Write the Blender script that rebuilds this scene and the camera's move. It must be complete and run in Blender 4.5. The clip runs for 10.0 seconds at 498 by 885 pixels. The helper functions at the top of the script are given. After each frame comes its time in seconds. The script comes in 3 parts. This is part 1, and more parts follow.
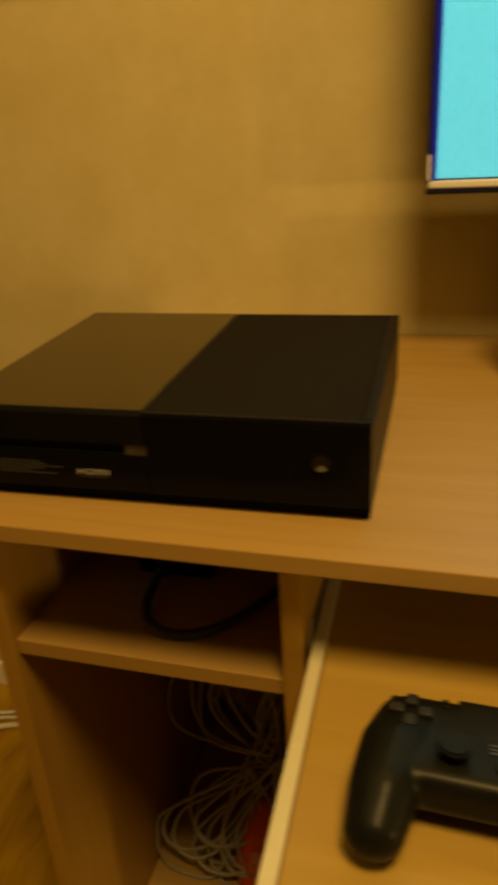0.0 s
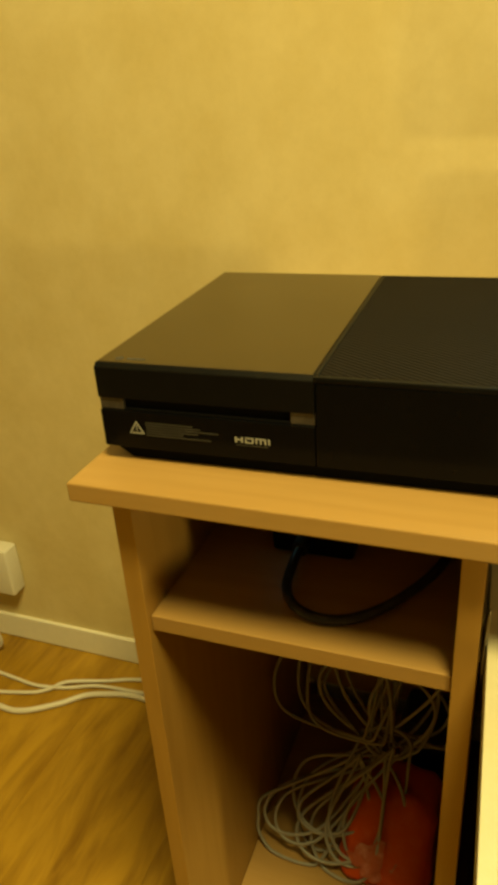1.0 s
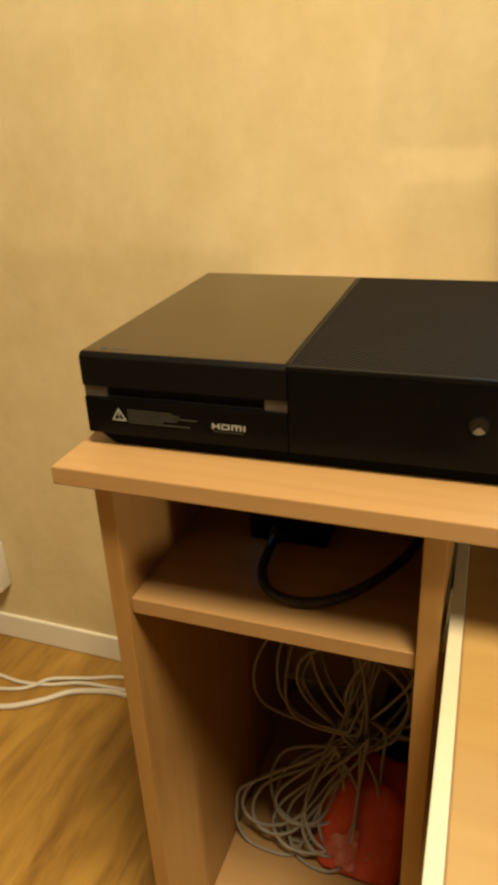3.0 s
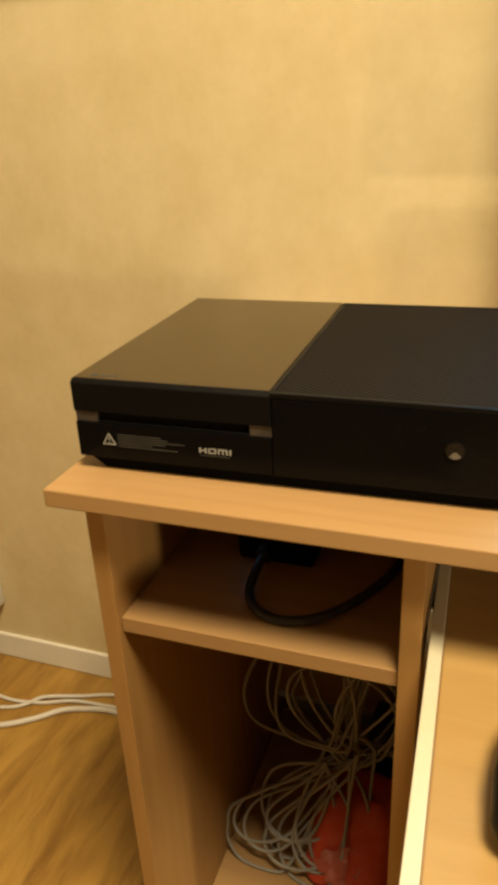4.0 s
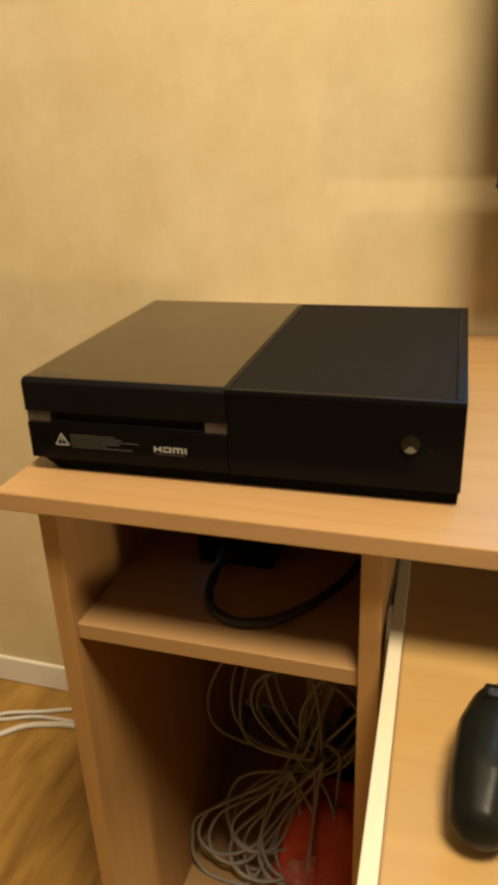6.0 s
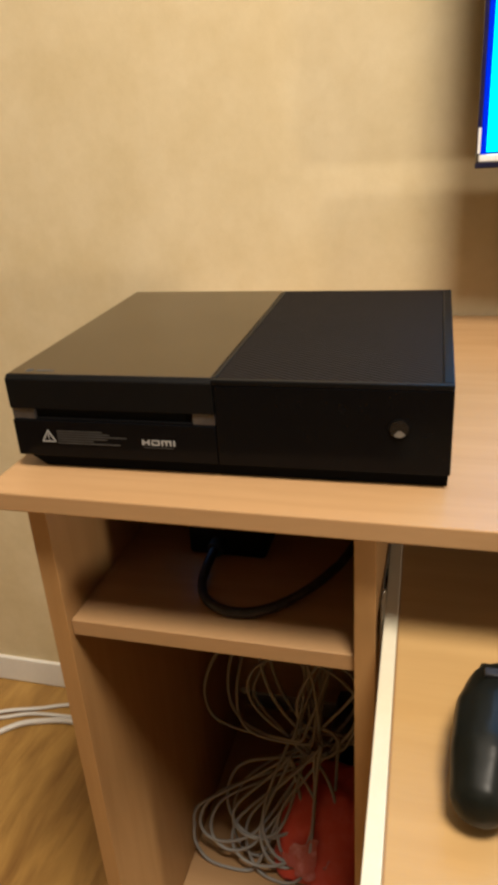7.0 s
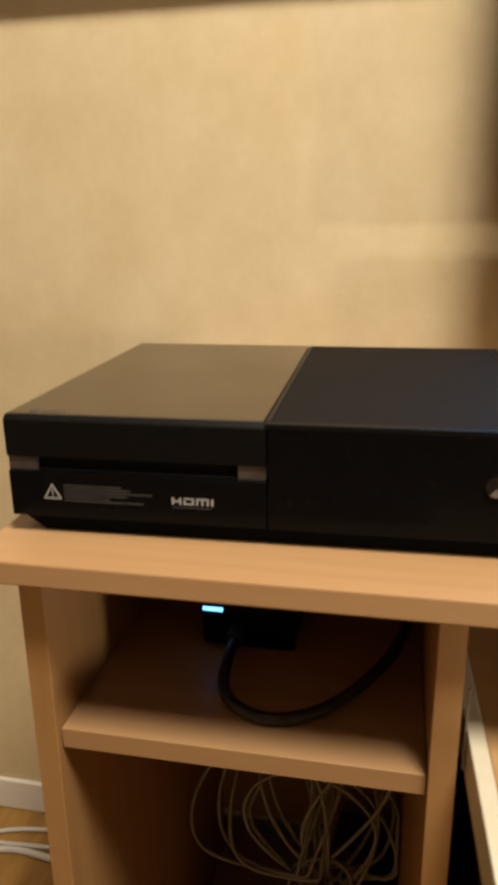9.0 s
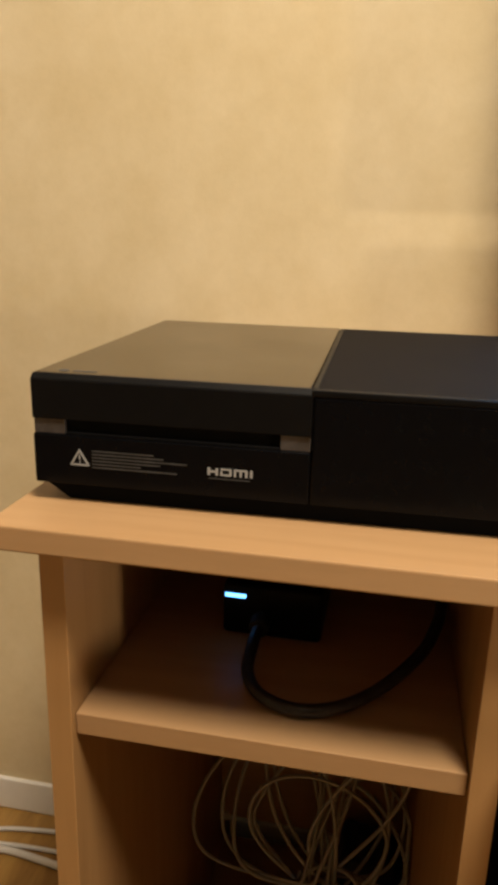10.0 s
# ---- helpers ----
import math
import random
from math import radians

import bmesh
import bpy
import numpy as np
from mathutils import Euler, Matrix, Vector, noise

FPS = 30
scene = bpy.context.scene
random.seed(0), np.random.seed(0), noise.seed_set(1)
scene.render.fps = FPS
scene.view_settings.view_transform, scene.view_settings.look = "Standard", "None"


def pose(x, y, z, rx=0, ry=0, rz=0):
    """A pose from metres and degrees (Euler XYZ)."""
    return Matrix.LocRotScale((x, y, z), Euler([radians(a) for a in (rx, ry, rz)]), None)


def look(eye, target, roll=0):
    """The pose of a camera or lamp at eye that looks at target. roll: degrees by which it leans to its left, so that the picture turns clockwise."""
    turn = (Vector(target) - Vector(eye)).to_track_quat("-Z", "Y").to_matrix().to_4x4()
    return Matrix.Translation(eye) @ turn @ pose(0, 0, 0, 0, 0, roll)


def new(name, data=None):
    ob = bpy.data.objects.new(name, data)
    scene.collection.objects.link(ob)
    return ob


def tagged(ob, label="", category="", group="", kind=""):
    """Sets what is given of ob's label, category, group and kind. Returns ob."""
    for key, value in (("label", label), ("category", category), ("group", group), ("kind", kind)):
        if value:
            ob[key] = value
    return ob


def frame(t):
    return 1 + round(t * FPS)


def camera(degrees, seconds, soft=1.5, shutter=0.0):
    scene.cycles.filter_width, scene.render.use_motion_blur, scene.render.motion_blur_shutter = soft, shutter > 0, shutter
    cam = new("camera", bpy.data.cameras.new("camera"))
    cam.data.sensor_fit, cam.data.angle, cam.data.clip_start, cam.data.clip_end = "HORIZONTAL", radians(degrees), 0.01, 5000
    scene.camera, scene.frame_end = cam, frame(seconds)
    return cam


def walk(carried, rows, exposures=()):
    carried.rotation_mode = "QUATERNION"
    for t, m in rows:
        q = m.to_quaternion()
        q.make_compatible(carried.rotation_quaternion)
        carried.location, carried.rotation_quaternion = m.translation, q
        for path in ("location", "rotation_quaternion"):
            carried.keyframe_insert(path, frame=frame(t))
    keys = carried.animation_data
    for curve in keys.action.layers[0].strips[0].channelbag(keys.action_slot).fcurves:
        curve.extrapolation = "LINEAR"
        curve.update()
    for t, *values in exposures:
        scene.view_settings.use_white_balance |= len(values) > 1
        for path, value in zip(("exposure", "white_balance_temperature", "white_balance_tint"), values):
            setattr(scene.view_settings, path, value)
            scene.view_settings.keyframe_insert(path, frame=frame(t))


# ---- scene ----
cam = camera(37.9, 10.0, soft=4.4, shutter=0.5)
DESK = 0.735
PATH = [
    (0, (0.217, -0.446, 0.275), (-0.316, 1.292, -0.561), -3.7),
    (0.2, (0.189, -0.442, 0.275), (-0.431, 1.263, -0.567), -3.9),
    (0.5, (0.147, -0.432, 0.27), (-0.54, 1.245, -0.576), -4.1),
    (1, (0.122, -0.43, 0.255), (-0.542, 1.235, -0.634), -3.9),
    (1.5, (0.129, -0.447, 0.249), (-0.515, 1.217, -0.655), -3.6),
    (2, (0.135, -0.454, 0.248), (-0.502, 1.22, -0.642), -3.1),
    (2.2, (0.14, -0.455, 0.248), (-0.505, 1.223, -0.629), -3.0),
    (3.5, (0.146, -0.461, 0.255), (-0.493, 1.232, -0.595), -2.8),
    (4, (0.155, -0.467, 0.263), (-0.48, 1.241, -0.561), -2.8),
    (4.5, (0.155, -0.466, 0.263), (-0.472, 1.249, -0.552), -2.6),
    (5, (0.16, -0.467, 0.264), (-0.445, 1.266, -0.531), -2.6),
    (5.5, (0.164, -0.463, 0.251), (-0.406, 1.281, -0.543), -1.9),
    (6.8, (0.16, -0.462, 0.248), (-0.36, 1.297, -0.549), -3.4),
    (7, (0.16, -0.461, 0.249), (-0.355, 1.287, -0.576), -3.9),
    (7.5, (0.163, -0.464, 0.252), (-0.337, 1.296, -0.555), -4.1),
    (8, (0.161, -0.471, 0.256), (-0.354, 1.309, -0.498), -3.7),
    (8.5, (0.137, -0.45, 0.259), (-0.373, 1.37, -0.395), -2.8),
    (8.8, (0.101, -0.418, 0.222), (-0.346, 1.439, -0.37), -1.9),
    (9, (0.071, -0.400, 0.192), (-0.312, 1.474, -0.394), -0.8),
    (9.2, (0.049, -0.388, 0.170), (-0.285, 1.501, -0.397), 0.4),
    (9.5, (0.037, -0.382, 0.157), (-0.299, 1.508, -0.404), 1.6),
    (10, (0.039, -0.387, 0.161), (-0.326, 1.498, -0.398), 1.5),
]
EXPOSURES = [
    (0.0, -1.44, 26000, 7), (0.2, -1.15, 24000, 0), (0.5, -0.7, 21000, -24), (1.0, -0.35, 13000, -23), (1.5, -0.22, 11500, -22), (2.0, -0.1, 8000, -6), (3.3, -0.05, 6700, 8),
    (4.4, -0.10, 6650, 9), (5.5, -0.18, 6600, 10), (7.0, -0.08, 5300, 18), (8.5, -0.10, 5250, 18), (9.0, -0.15, 5350, 18), (10.0, -0.16, 5480, 18),
]
walk(cam, [(t, pose(0, 0, DESK) @ look(eye, target, roll)) for t, eye, target, roll in PATH], EXPOSURES)

# ---- light ----
def area_lamp(name, m, size, watts, colour, shape="DISK"):
    data = bpy.data.lights.new(name, "AREA")
    data.shape, data.size, data.energy, data.color = shape, size, watts, colour
    ob = new(name, data)
    ob.matrix_world = m
    return ob


world = bpy.data.worlds.new("world")
scene.world = world
world.use_nodes = True
world.node_tree.nodes["Background"].inputs[0].default_value = (0.9, 0.75, 0.5, 1)
world.node_tree.nodes["Background"].inputs[1].default_value = 0.0

ceiling_lamp = bpy.data.lights.new("ceiling_spot", "SPOT")
ceiling_lamp.energy, ceiling_lamp.shadow_soft_size, ceiling_lamp.color = 385, 0.30, (1.0, 0.795, 0.495)
ceiling_lamp.spot_size, ceiling_lamp.spot_blend = radians(160), 0.4
new("ceiling_spot", ceiling_lamp).matrix_world = look((0.50, -0.64, DESK + 1.87), (0.27, -0.10, DESK + 0.15))
area_lamp("table_light", look((1.81, -0.64, DESK + 0.17), (0.0, 0.48, DESK + 0.17)), 0.12, 14, (1.0, 0.79, 0.49))


# ---- materials ----
def material(name, base, rough=0.5, metal=0.0, coat=0.0, spec=0.5):
    m = bpy.data.materials.new(name)
    m.use_nodes = True
    b = m.node_tree.nodes["Principled BSDF"]
    b.inputs["Base Color"].default_value = (*base, 1)
    b.inputs["Roughness"].default_value = rough
    b.inputs["Metallic"].default_value = metal
    b.inputs["Coat Weight"].default_value = coat
    b.inputs["Specular IOR Level"].default_value = spec
    return m


def add(m, kind, **inputs):
    n = m.node_tree.nodes.new(kind)
    for k, v in inputs.items():
        n.inputs[k.replace("_", " ")].default_value = v
    return n


def wire(m, a, out, b, into):
    m.node_tree.links.new(a.outputs[out], b.inputs[into])


def coords(m, scale, rot=(0, 0, 0), space="Object"):
    t = add(m, "ShaderNodeTexCoord")
    p = add(m, "ShaderNodeMapping")
    p.inputs["Scale"].default_value = scale
    p.inputs["Rotation"].default_value = rot
    wire(m, t, space, p, "Vector")
    return p


def ramp(m, source, stops):
    r = add(m, "ShaderNodeValToRGB")
    e = r.color_ramp.elements
    while len(e) < len(stops):
        e.new(0.5)
    for el, (pos, c) in zip(e, stops):
        el.position, el.color = pos, (*c, 1)
    m.node_tree.links.new(source, r.inputs["Fac"])
    return r


def mix(m, fac, a, b, mode="MIX"):
    n = add(m, "ShaderNodeMix")
    n.data_type, n.blend_type = "RGBA", mode
    if isinstance(fac, float):
        n.inputs[0].default_value = fac
    else:
        m.node_tree.links.new(fac, n.inputs[0])
    for value, slot in ((a, 6), (b, 7)):
        if isinstance(value, tuple):
            n.inputs[slot].default_value = (*value, 1)
        else:
            m.node_tree.links.new(value, n.inputs[slot])
    return n.outputs[2]


def bump(m, source, strength, distance):
    n = add(m, "ShaderNodeBump", Strength=strength, Distance=distance)
    m.node_tree.links.new(source, n.inputs["Height"])
    m.node_tree.links.new(n.outputs[0], m.node_tree.nodes["Principled BSDF"].inputs["Normal"])


def colour(m, source):
    m.node_tree.links.new(source, m.node_tree.nodes["Principled BSDF"].inputs["Base Color"])


def roughness(m, source, lo, hi):
    n = add(m, "ShaderNodeMapRange")
    n.inputs["To Min"].default_value, n.inputs["To Max"].default_value = lo, hi
    m.node_tree.links.new(source, n.inputs["Value"])
    m.node_tree.links.new(n.outputs[0], m.node_tree.nodes["Principled BSDF"].inputs["Roughness"])


def wallpaper(name):
    m = material(name, (0.8, 0.7, 0.5), 0.75, spec=0.25)
    blot = add(m, "ShaderNodeTexNoise", Scale=9.0, Detail=4.0, Roughness=0.55)
    wire(m, coords(m, (1.3, 1.3, 1.0)), 0, blot, "Vector")
    fleck = add(m, "ShaderNodeTexNoise", Scale=46.0, Detail=5.0, Roughness=0.65)
    wire(m, coords(m, (1.0, 1.0, 1.0)), 0, fleck, "Vector")
    fibre = add(m, "ShaderNodeTexNoise", Scale=260.0, Detail=3.0, Roughness=0.6)
    wire(m, coords(m, (1.2, 1.2, 0.8)), 0, fibre, "Vector")
    a = ramp(m, blot.outputs[0], [(0.30, (0.565, 0.470, 0.275)), (0.70, (0.632, 0.541, 0.345))])
    b = ramp(m, fleck.outputs[0], [(0.32, (0.935, 0.925, 0.90)), (0.62, (1.0, 1.0, 1.0))])
    colour(m, mix(m, 0.75, a.outputs[0], b.outputs[0], "MULTIPLY"))
    bump(m, fibre.outputs[0], 0.15, 0.001)
    return m


def wood(name, light, dark, scale, rough, coat=0.0, stretch=(14.0, 1.0, 14.0), random_by_object=False, shade=(0.90, 0.88, 0.85)):
    """Laminate with the grain along the axis that stretch leaves at 1."""
    m = material(name, light, rough, coat=coat, spec=0.4)
    p = coords(m, tuple(s * scale for s in stretch))
    source = p
    if random_by_object:
        info = add(m, "ShaderNodeObjectInfo")
        shift = add(m, "ShaderNodeVectorMath")
        shift.operation = "MULTIPLY_ADD"
        wire(m, info, "Random", shift, 0)
        shift.inputs[1].default_value = (37.0, 11.0, 5.0)
        wire(m, p, 0, shift, 2)
        source = shift
    grain = add(m, "ShaderNodeTexNoise", Scale=1.0, Detail=7.0, Roughness=0.6, Distortion=0.6)
    wire(m, source, 0, grain, "Vector")
    q = add(m, "ShaderNodeMapping")
    q.inputs["Scale"].default_value = (0.12, 0.35, 0.12)
    wire(m, source, 0, q, "Vector")
    broad = add(m, "ShaderNodeTexNoise", Scale=1.0, Detail=3.0, Roughness=0.5, Distortion=1.2)
    wire(m, q, 0, broad, "Vector")
    a = ramp(m, grain.outputs[0], [(0.28, dark), (0.62, light)])
    b = ramp(m, broad.outputs[0], [(0.25, shade), (0.7, (1.0, 1.0, 1.0))])
    colour(m, mix(m, 1.0, a.outputs[0], b.outputs[0], "MULTIPLY"))
    roughness(m, grain.outputs[0], rough + 0.08, rough - 0.06)
    bump(m, grain.outputs[0], 0.06, 0.0006)
    return m


def dusty(name, base, rough, coat=0.0, dust=0.04, metal=0.0, spec=0.5, scale=90.0, relief=0.05):
    """Plastic or paint with faint dust, smears and uneven gloss."""
    m = material(name, base, rough, metal, coat, spec)
    fine = add(m, "ShaderNodeTexNoise", Scale=scale, Detail=6.0, Roughness=0.7)
    wire(m, coords(m, (1, 1, 1)), 0, fine, "Vector")
    broad = add(m, "ShaderNodeTexNoise", Scale=scale * 0.12, Detail=3.0)
    wire(m, coords(m, (1, 1, 1)), 0, broad, "Vector")
    f = ramp(m, fine.outputs[0], [(0.45, (0, 0, 0)), (0.85, (1, 1, 1))])
    tint = tuple(min(1.0, c + dust) for c in base)
    colour(m, mix(m, f.outputs[0], base, tint))
    roughness(m, broad.outputs[0], max(0.02, rough - 0.05), rough + 0.09)
    if relief:
        bump(m, fine.outputs[0], relief, 0.0004)
    return m


WALL = wallpaper("cream wallpaper")
PLASTER = dusty("white plaster", (0.65, 0.63, 0.58), 0.8, dust=0.05, scale=20)
BEECH = wood("beech laminate", (0.388, 0.242, 0.112), (0.348, 0.213, 0.092), 5.0, 0.42, stretch=(1.0, 12.0, 12.0))
# redder than BEECH: the warm shade inside the pedestal is in the colour
BEECH_UP = wood("upright beech laminate", (0.375, 0.218, 0.080), (0.335, 0.190, 0.066), 5.0, 0.42, stretch=(12.0, 12.0, 1.0))
BEECH_TRAY = wood("yellowish beech laminate", (0.382, 0.250, 0.096), (0.345, 0.220, 0.080), 5.0, 0.42, stretch=(1.0, 12.0, 12.0))
BEECH_EDGE = wood("beech edge band", (0.27, 0.165, 0.065), (0.22, 0.13, 0.05), 5.0, 0.45, stretch=(12.0, 1.0, 12.0))
OAK = wood("oak floor laminate", (0.45, 0.275, 0.068), (0.225, 0.118, 0.026), 3.0, 0.36, stretch=(9.0, 1.6, 9.0), random_by_object=True, shade=(0.52, 0.44, 0.34))
WHITE = dusty("white painted wood", (0.70, 0.68, 0.62), 0.4, dust=0.05)
WHITE_PLASTIC = dusty("white plastic", (0.62, 0.61, 0.57), 0.35, dust=0.04)
CREAM_STEEL = dusty("cream coated steel", (0.53, 0.50, 0.38), 0.38, dust=0.05)
GREY_STEEL = dusty("grey runner steel", (0.24, 0.22, 0.18), 0.35, metal=0.8)
# brown base and warm gloss tint deepen the wall's reflection in the cover
GLOSS_BLACK = dusty("glossy black plastic", (0.024, 0.014, 0.005), 0.22, dust=0.002, spec=0.9, relief=0.0)
GLOSS_BLACK.node_tree.nodes["Principled BSDF"].inputs["Specular Tint"].default_value = (1.0, 0.82, 0.52, 1)
FRONT_BLACK = dusty("smooth black plastic", (0.0025, 0.0025, 0.003), 0.14, dust=0.001, spec=0.11)
MATT_BLACK = dusty("matt black plastic", (0.0034, 0.0034, 0.0036), 0.38, dust=0.0015, spec=0.13)
DEEP_BLACK = dusty("unlit black plastic", (0.002, 0.002, 0.002), 0.8, dust=0.001, spec=0.1)
GRILLE_BLACK = dusty("ribbed black plastic", (0.0095, 0.0075, 0.0065), 0.6, dust=0.003, spec=0.13)
# paler metal for the glint on the button
GLINT_PALE = dusty("pale metal glint", (0.19, 0.185, 0.17), 0.35, metal=0.5, dust=0.04)
SLOT_GREY = dusty("grey metal trim", (0.085, 0.078, 0.075), 0.33, metal=0.6, dust=0.06)
PRINT = dusty("pale grey print", (0.25, 0.25, 0.24), 0.5)
DIM_PRINT = dusty("dim grey print", (0.029, 0.029, 0.028), 0.5)
BUTTON = dusty("dark chrome", (0.030, 0.027, 0.024), 0.25, metal=0.8, dust=0.02)
PAD_BLACK = dusty("satin black rubberised plastic", (0.0050, 0.0056, 0.0040), 0.38, dust=0.003, spec=0.15)
# lighter than the pad's black, for the screen's reflection on the keys
KEY_GREY = dusty("dark grey plastic with reflection in its colour", (0.014, 0.013, 0.013), 0.36, dust=0.004, spec=0.3)
CABLE_BLACK = dusty("black cable sheath", (0.010, 0.010, 0.011), 0.38)
CABLE_GREY = dusty("pale grey cable sheath", (0.24, 0.235, 0.22), 0.45, dust=0.06)
CABLE_WHITE = dusty("white cable sheath", (0.55, 0.53, 0.49), 0.42, dust=0.04)
RED = dusty("red translucent plastic", (0.50, 0.060, 0.030), 0.36, dust=0.05, spec=0.3, scale=60)
NAVY = dusty("dark blue plastic film", (0.007, 0.009, 0.030), 0.35, dust=0.02, scale=30)
MAROON = dusty("dark purple cloth", (0.014, 0.004, 0.010), 0.8, dust=0.006, spec=0.2)
# pale pink for the whitish sheen on the red packet
SHEEN_PINK = dusty("pale pink sheen", (0.34, 0.075, 0.05), 0.6, dust=0.20, scale=60)
FRAME_BLACK = dusty("black painted frame", (0.007, 0.007, 0.008), 0.40, dust=0.004)
PAPER = dusty("white picture mount", (0.72, 0.74, 0.76), 0.7, dust=0.03)
BEZEL = dusty("glossy dark bezel", (0.010, 0.010, 0.03), 0.12, dust=0.01)
# the navy tone carries bluish flare from the bright screen beside it
NAVY_BEZEL = dusty("glossy navy trim", (0.012, 0.012, 0.07), 0.15, dust=0.01)
SILVER = dusty("pale silver paint", (0.74, 0.73, 0.72), 0.35, dust=0.02)


def glowing(name, c, strength):
    m = material(name, c, 0.2)
    b = m.node_tree.nodes["Principled BSDF"]
    b.inputs["Emission Color"].default_value = (*c, 1)
    b.inputs["Emission Strength"].default_value = strength
    return m


SCREEN = glowing("lit cyan screen", (0.0, 0.45, 1.0), 2.8)
LED = glowing("white blue indicator", (0.20, 0.55, 1.0), 4.0)
# glow added for the blue flare at the screen's left edge
FLARE_GLOW = glowing("blue flare glow", (0.0, 0.012, 0.40), 1.0)


# ---- mesh helpers ----
def box(bm, x0, x1, y0, y1, z0, z1, bevel=0.0, segments=2):
    made = bmesh.ops.create_cube(bm, size=1.0)["verts"]
    for v in made:
        v.co = Vector((x0 + (v.co.x + 0.5) * (x1 - x0), y0 + (v.co.y + 0.5) * (y1 - y0), z0 + (v.co.z + 0.5) * (z1 - z0)))
    if bevel:
        edges = list({e for v in made for e in v.link_edges})
        bmesh.ops.bevel(bm, geom=edges, offset=bevel, segments=segments, affect="EDGES", profile=0.5)
    return bm


def boxed(*a, **k):
    return box(bmesh.new(), *a, **k)


def disc(bm, centre, radius, depth, axis="Z", segments=32, bevel=0.0, top=None):
    turn = {"Z": Matrix(), "Y": Matrix.Rotation(math.pi / 2, 4, "X"), "X": Matrix.Rotation(math.pi / 2, 4, "Y")}[axis]
    made = bmesh.ops.create_cone(bm, cap_ends=True, segments=segments, radius1=radius, radius2=radius if top is None else top, depth=depth,
                                 matrix=Matrix.Translation(centre) @ turn)["verts"]
    if bevel:
        edges = [e for e in {e for v in made for e in v.link_edges} if len(e.link_faces) == 2 and e.calc_face_angle(0) > 0.7]
        bmesh.ops.bevel(bm, geom=edges, offset=bevel, segments=2, affect="EDGES")
    return bm


def tube(points, radius, sides=20, closed=False, steps=8):
    """A round cable through the points, smoothed between them."""
    pts = [Vector(p) for p in points]
    n = len(pts)
    line = []
    last = n if closed else n - 1
    for i in range(last):
        p0 = pts[(i - 1) % n] if closed or i > 0 else pts[0]
        p1, p2 = pts[i], pts[(i + 1) % n]
        p3 = pts[(i + 2) % n] if closed or i + 2 < n else pts[-1]
        for k in range(steps):
            u = k / steps
            line.append(0.5 * (2 * p1 + (p2 - p0) * u + (2 * p0 - 5 * p1 + 4 * p2 - p3) * u * u + (3 * p1 - p0 - 3 * p2 + p3) * u ** 3))
    if not closed:
        line.append(pts[-1])
    bm = bmesh.new()
    rings, side = [], None
    count = len(line)
    for i, p in enumerate(line):
        a = line[(i - 1) % count] if closed or i else line[0]
        b = line[(i + 1) % count] if closed or i + 1 < count else line[-1]
        d = (b - a).normalized()
        if side is None:
            side = d.orthogonal().normalized()
        side = (side - d * side.dot(d)).normalized()
        up = d.cross(side)
        rings.append([bm.verts.new(p + radius * (math.cos(2 * math.pi * k / sides) * side + math.sin(2 * math.pi * k / sides) * up)) for k in range(sides)])
    for i in range(count if closed else count - 1):
        r, s = rings[i], rings[(i + 1) % count]
        for k in range(sides):
            bm.faces.new((r[k], r[(k + 1) % sides], s[(k + 1) % sides], s[k]))
    if not closed:
        bm.faces.new(rings[0][::-1])
        bm.faces.new(rings[-1])
    return bm


def prism(outline, y0, y1, bevel=0.0):
    """An outline in x and z, drawn out from y0 to y1."""
    bm = bmesh.new()
    a = [bm.verts.new((x, y0, z)) for x, z in outline]
    b = [bm.verts.new((x, y1, z)) for x, z in outline]
    n = len(outline)
    bm.faces.new(a)
    bm.faces.new(b[::-1])
    for i in range(n):
        bm.faces.new((a[i], b[i], b[(i + 1) % n], a[(i + 1) % n]))
    bmesh.ops.recalc_face_normals(bm, faces=bm.faces)
    if bevel:
        bmesh.ops.bevel(bm, geom=list(bm.edges), offset=bevel, segments=2, affect="EDGES")
    return bm


def finish(name, bm, mat, angle=20):
    bmesh.ops.recalc_face_normals(bm, faces=bm.faces)
    data = bpy.data.meshes.new(name)
    bm.to_mesh(data)
    bm.free()
    data.materials.append(mat)
    data.polygons.foreach_set("use_smooth", [True] * len(data.polygons))
    data.set_sharp_from_angle(angle=radians(angle))
    return new(name, data)


def part(name, bm, mat, parent, label="", angle=20):
    ob = finish(name, bm, mat, angle)
    ob.parent = parent
    return tagged(ob, label)


def thing(name, m, label, category, group="", kind=""):
    ob = new(name)
    ob.empty_display_size = 0.05
    ob.matrix_world = m
    return tagged(ob, label, category, group, kind)


def single(name, bm, mat, label, category="", group="", kind=""):
    return tagged(finish(name, bm, mat), label, category, group, kind)


# ---- the room ----
WALL_Y = 0.48
X0, X1, Y0, HIGH = -2.6, 3.0, -4.2, 2.72
single("wall_north", boxed(X0 - 0.1, X1 + 0.1, WALL_Y, WALL_Y + 0.12, 0, HIGH), WALL, "cream yellow mottled wallpaper wall", "wall", kind="structure")
single("wall_south", boxed(X0 - 0.1, X1 + 0.1, Y0 - 0.12, Y0, 0, HIGH), WALL, "cream yellow wallpaper wall behind the viewer", "wall", kind="structure")
single("wall_west", boxed(X0 - 0.12, X0, Y0, WALL_Y, 0, HIGH), WALL, "cream yellow wallpaper side wall", "wall", kind="structure")
single("wall_east", boxed(X1, X1 + 0.12, Y0, WALL_Y, 0, HIGH), WALL, "cream yellow wallpaper side wall", "wall", kind="structure")
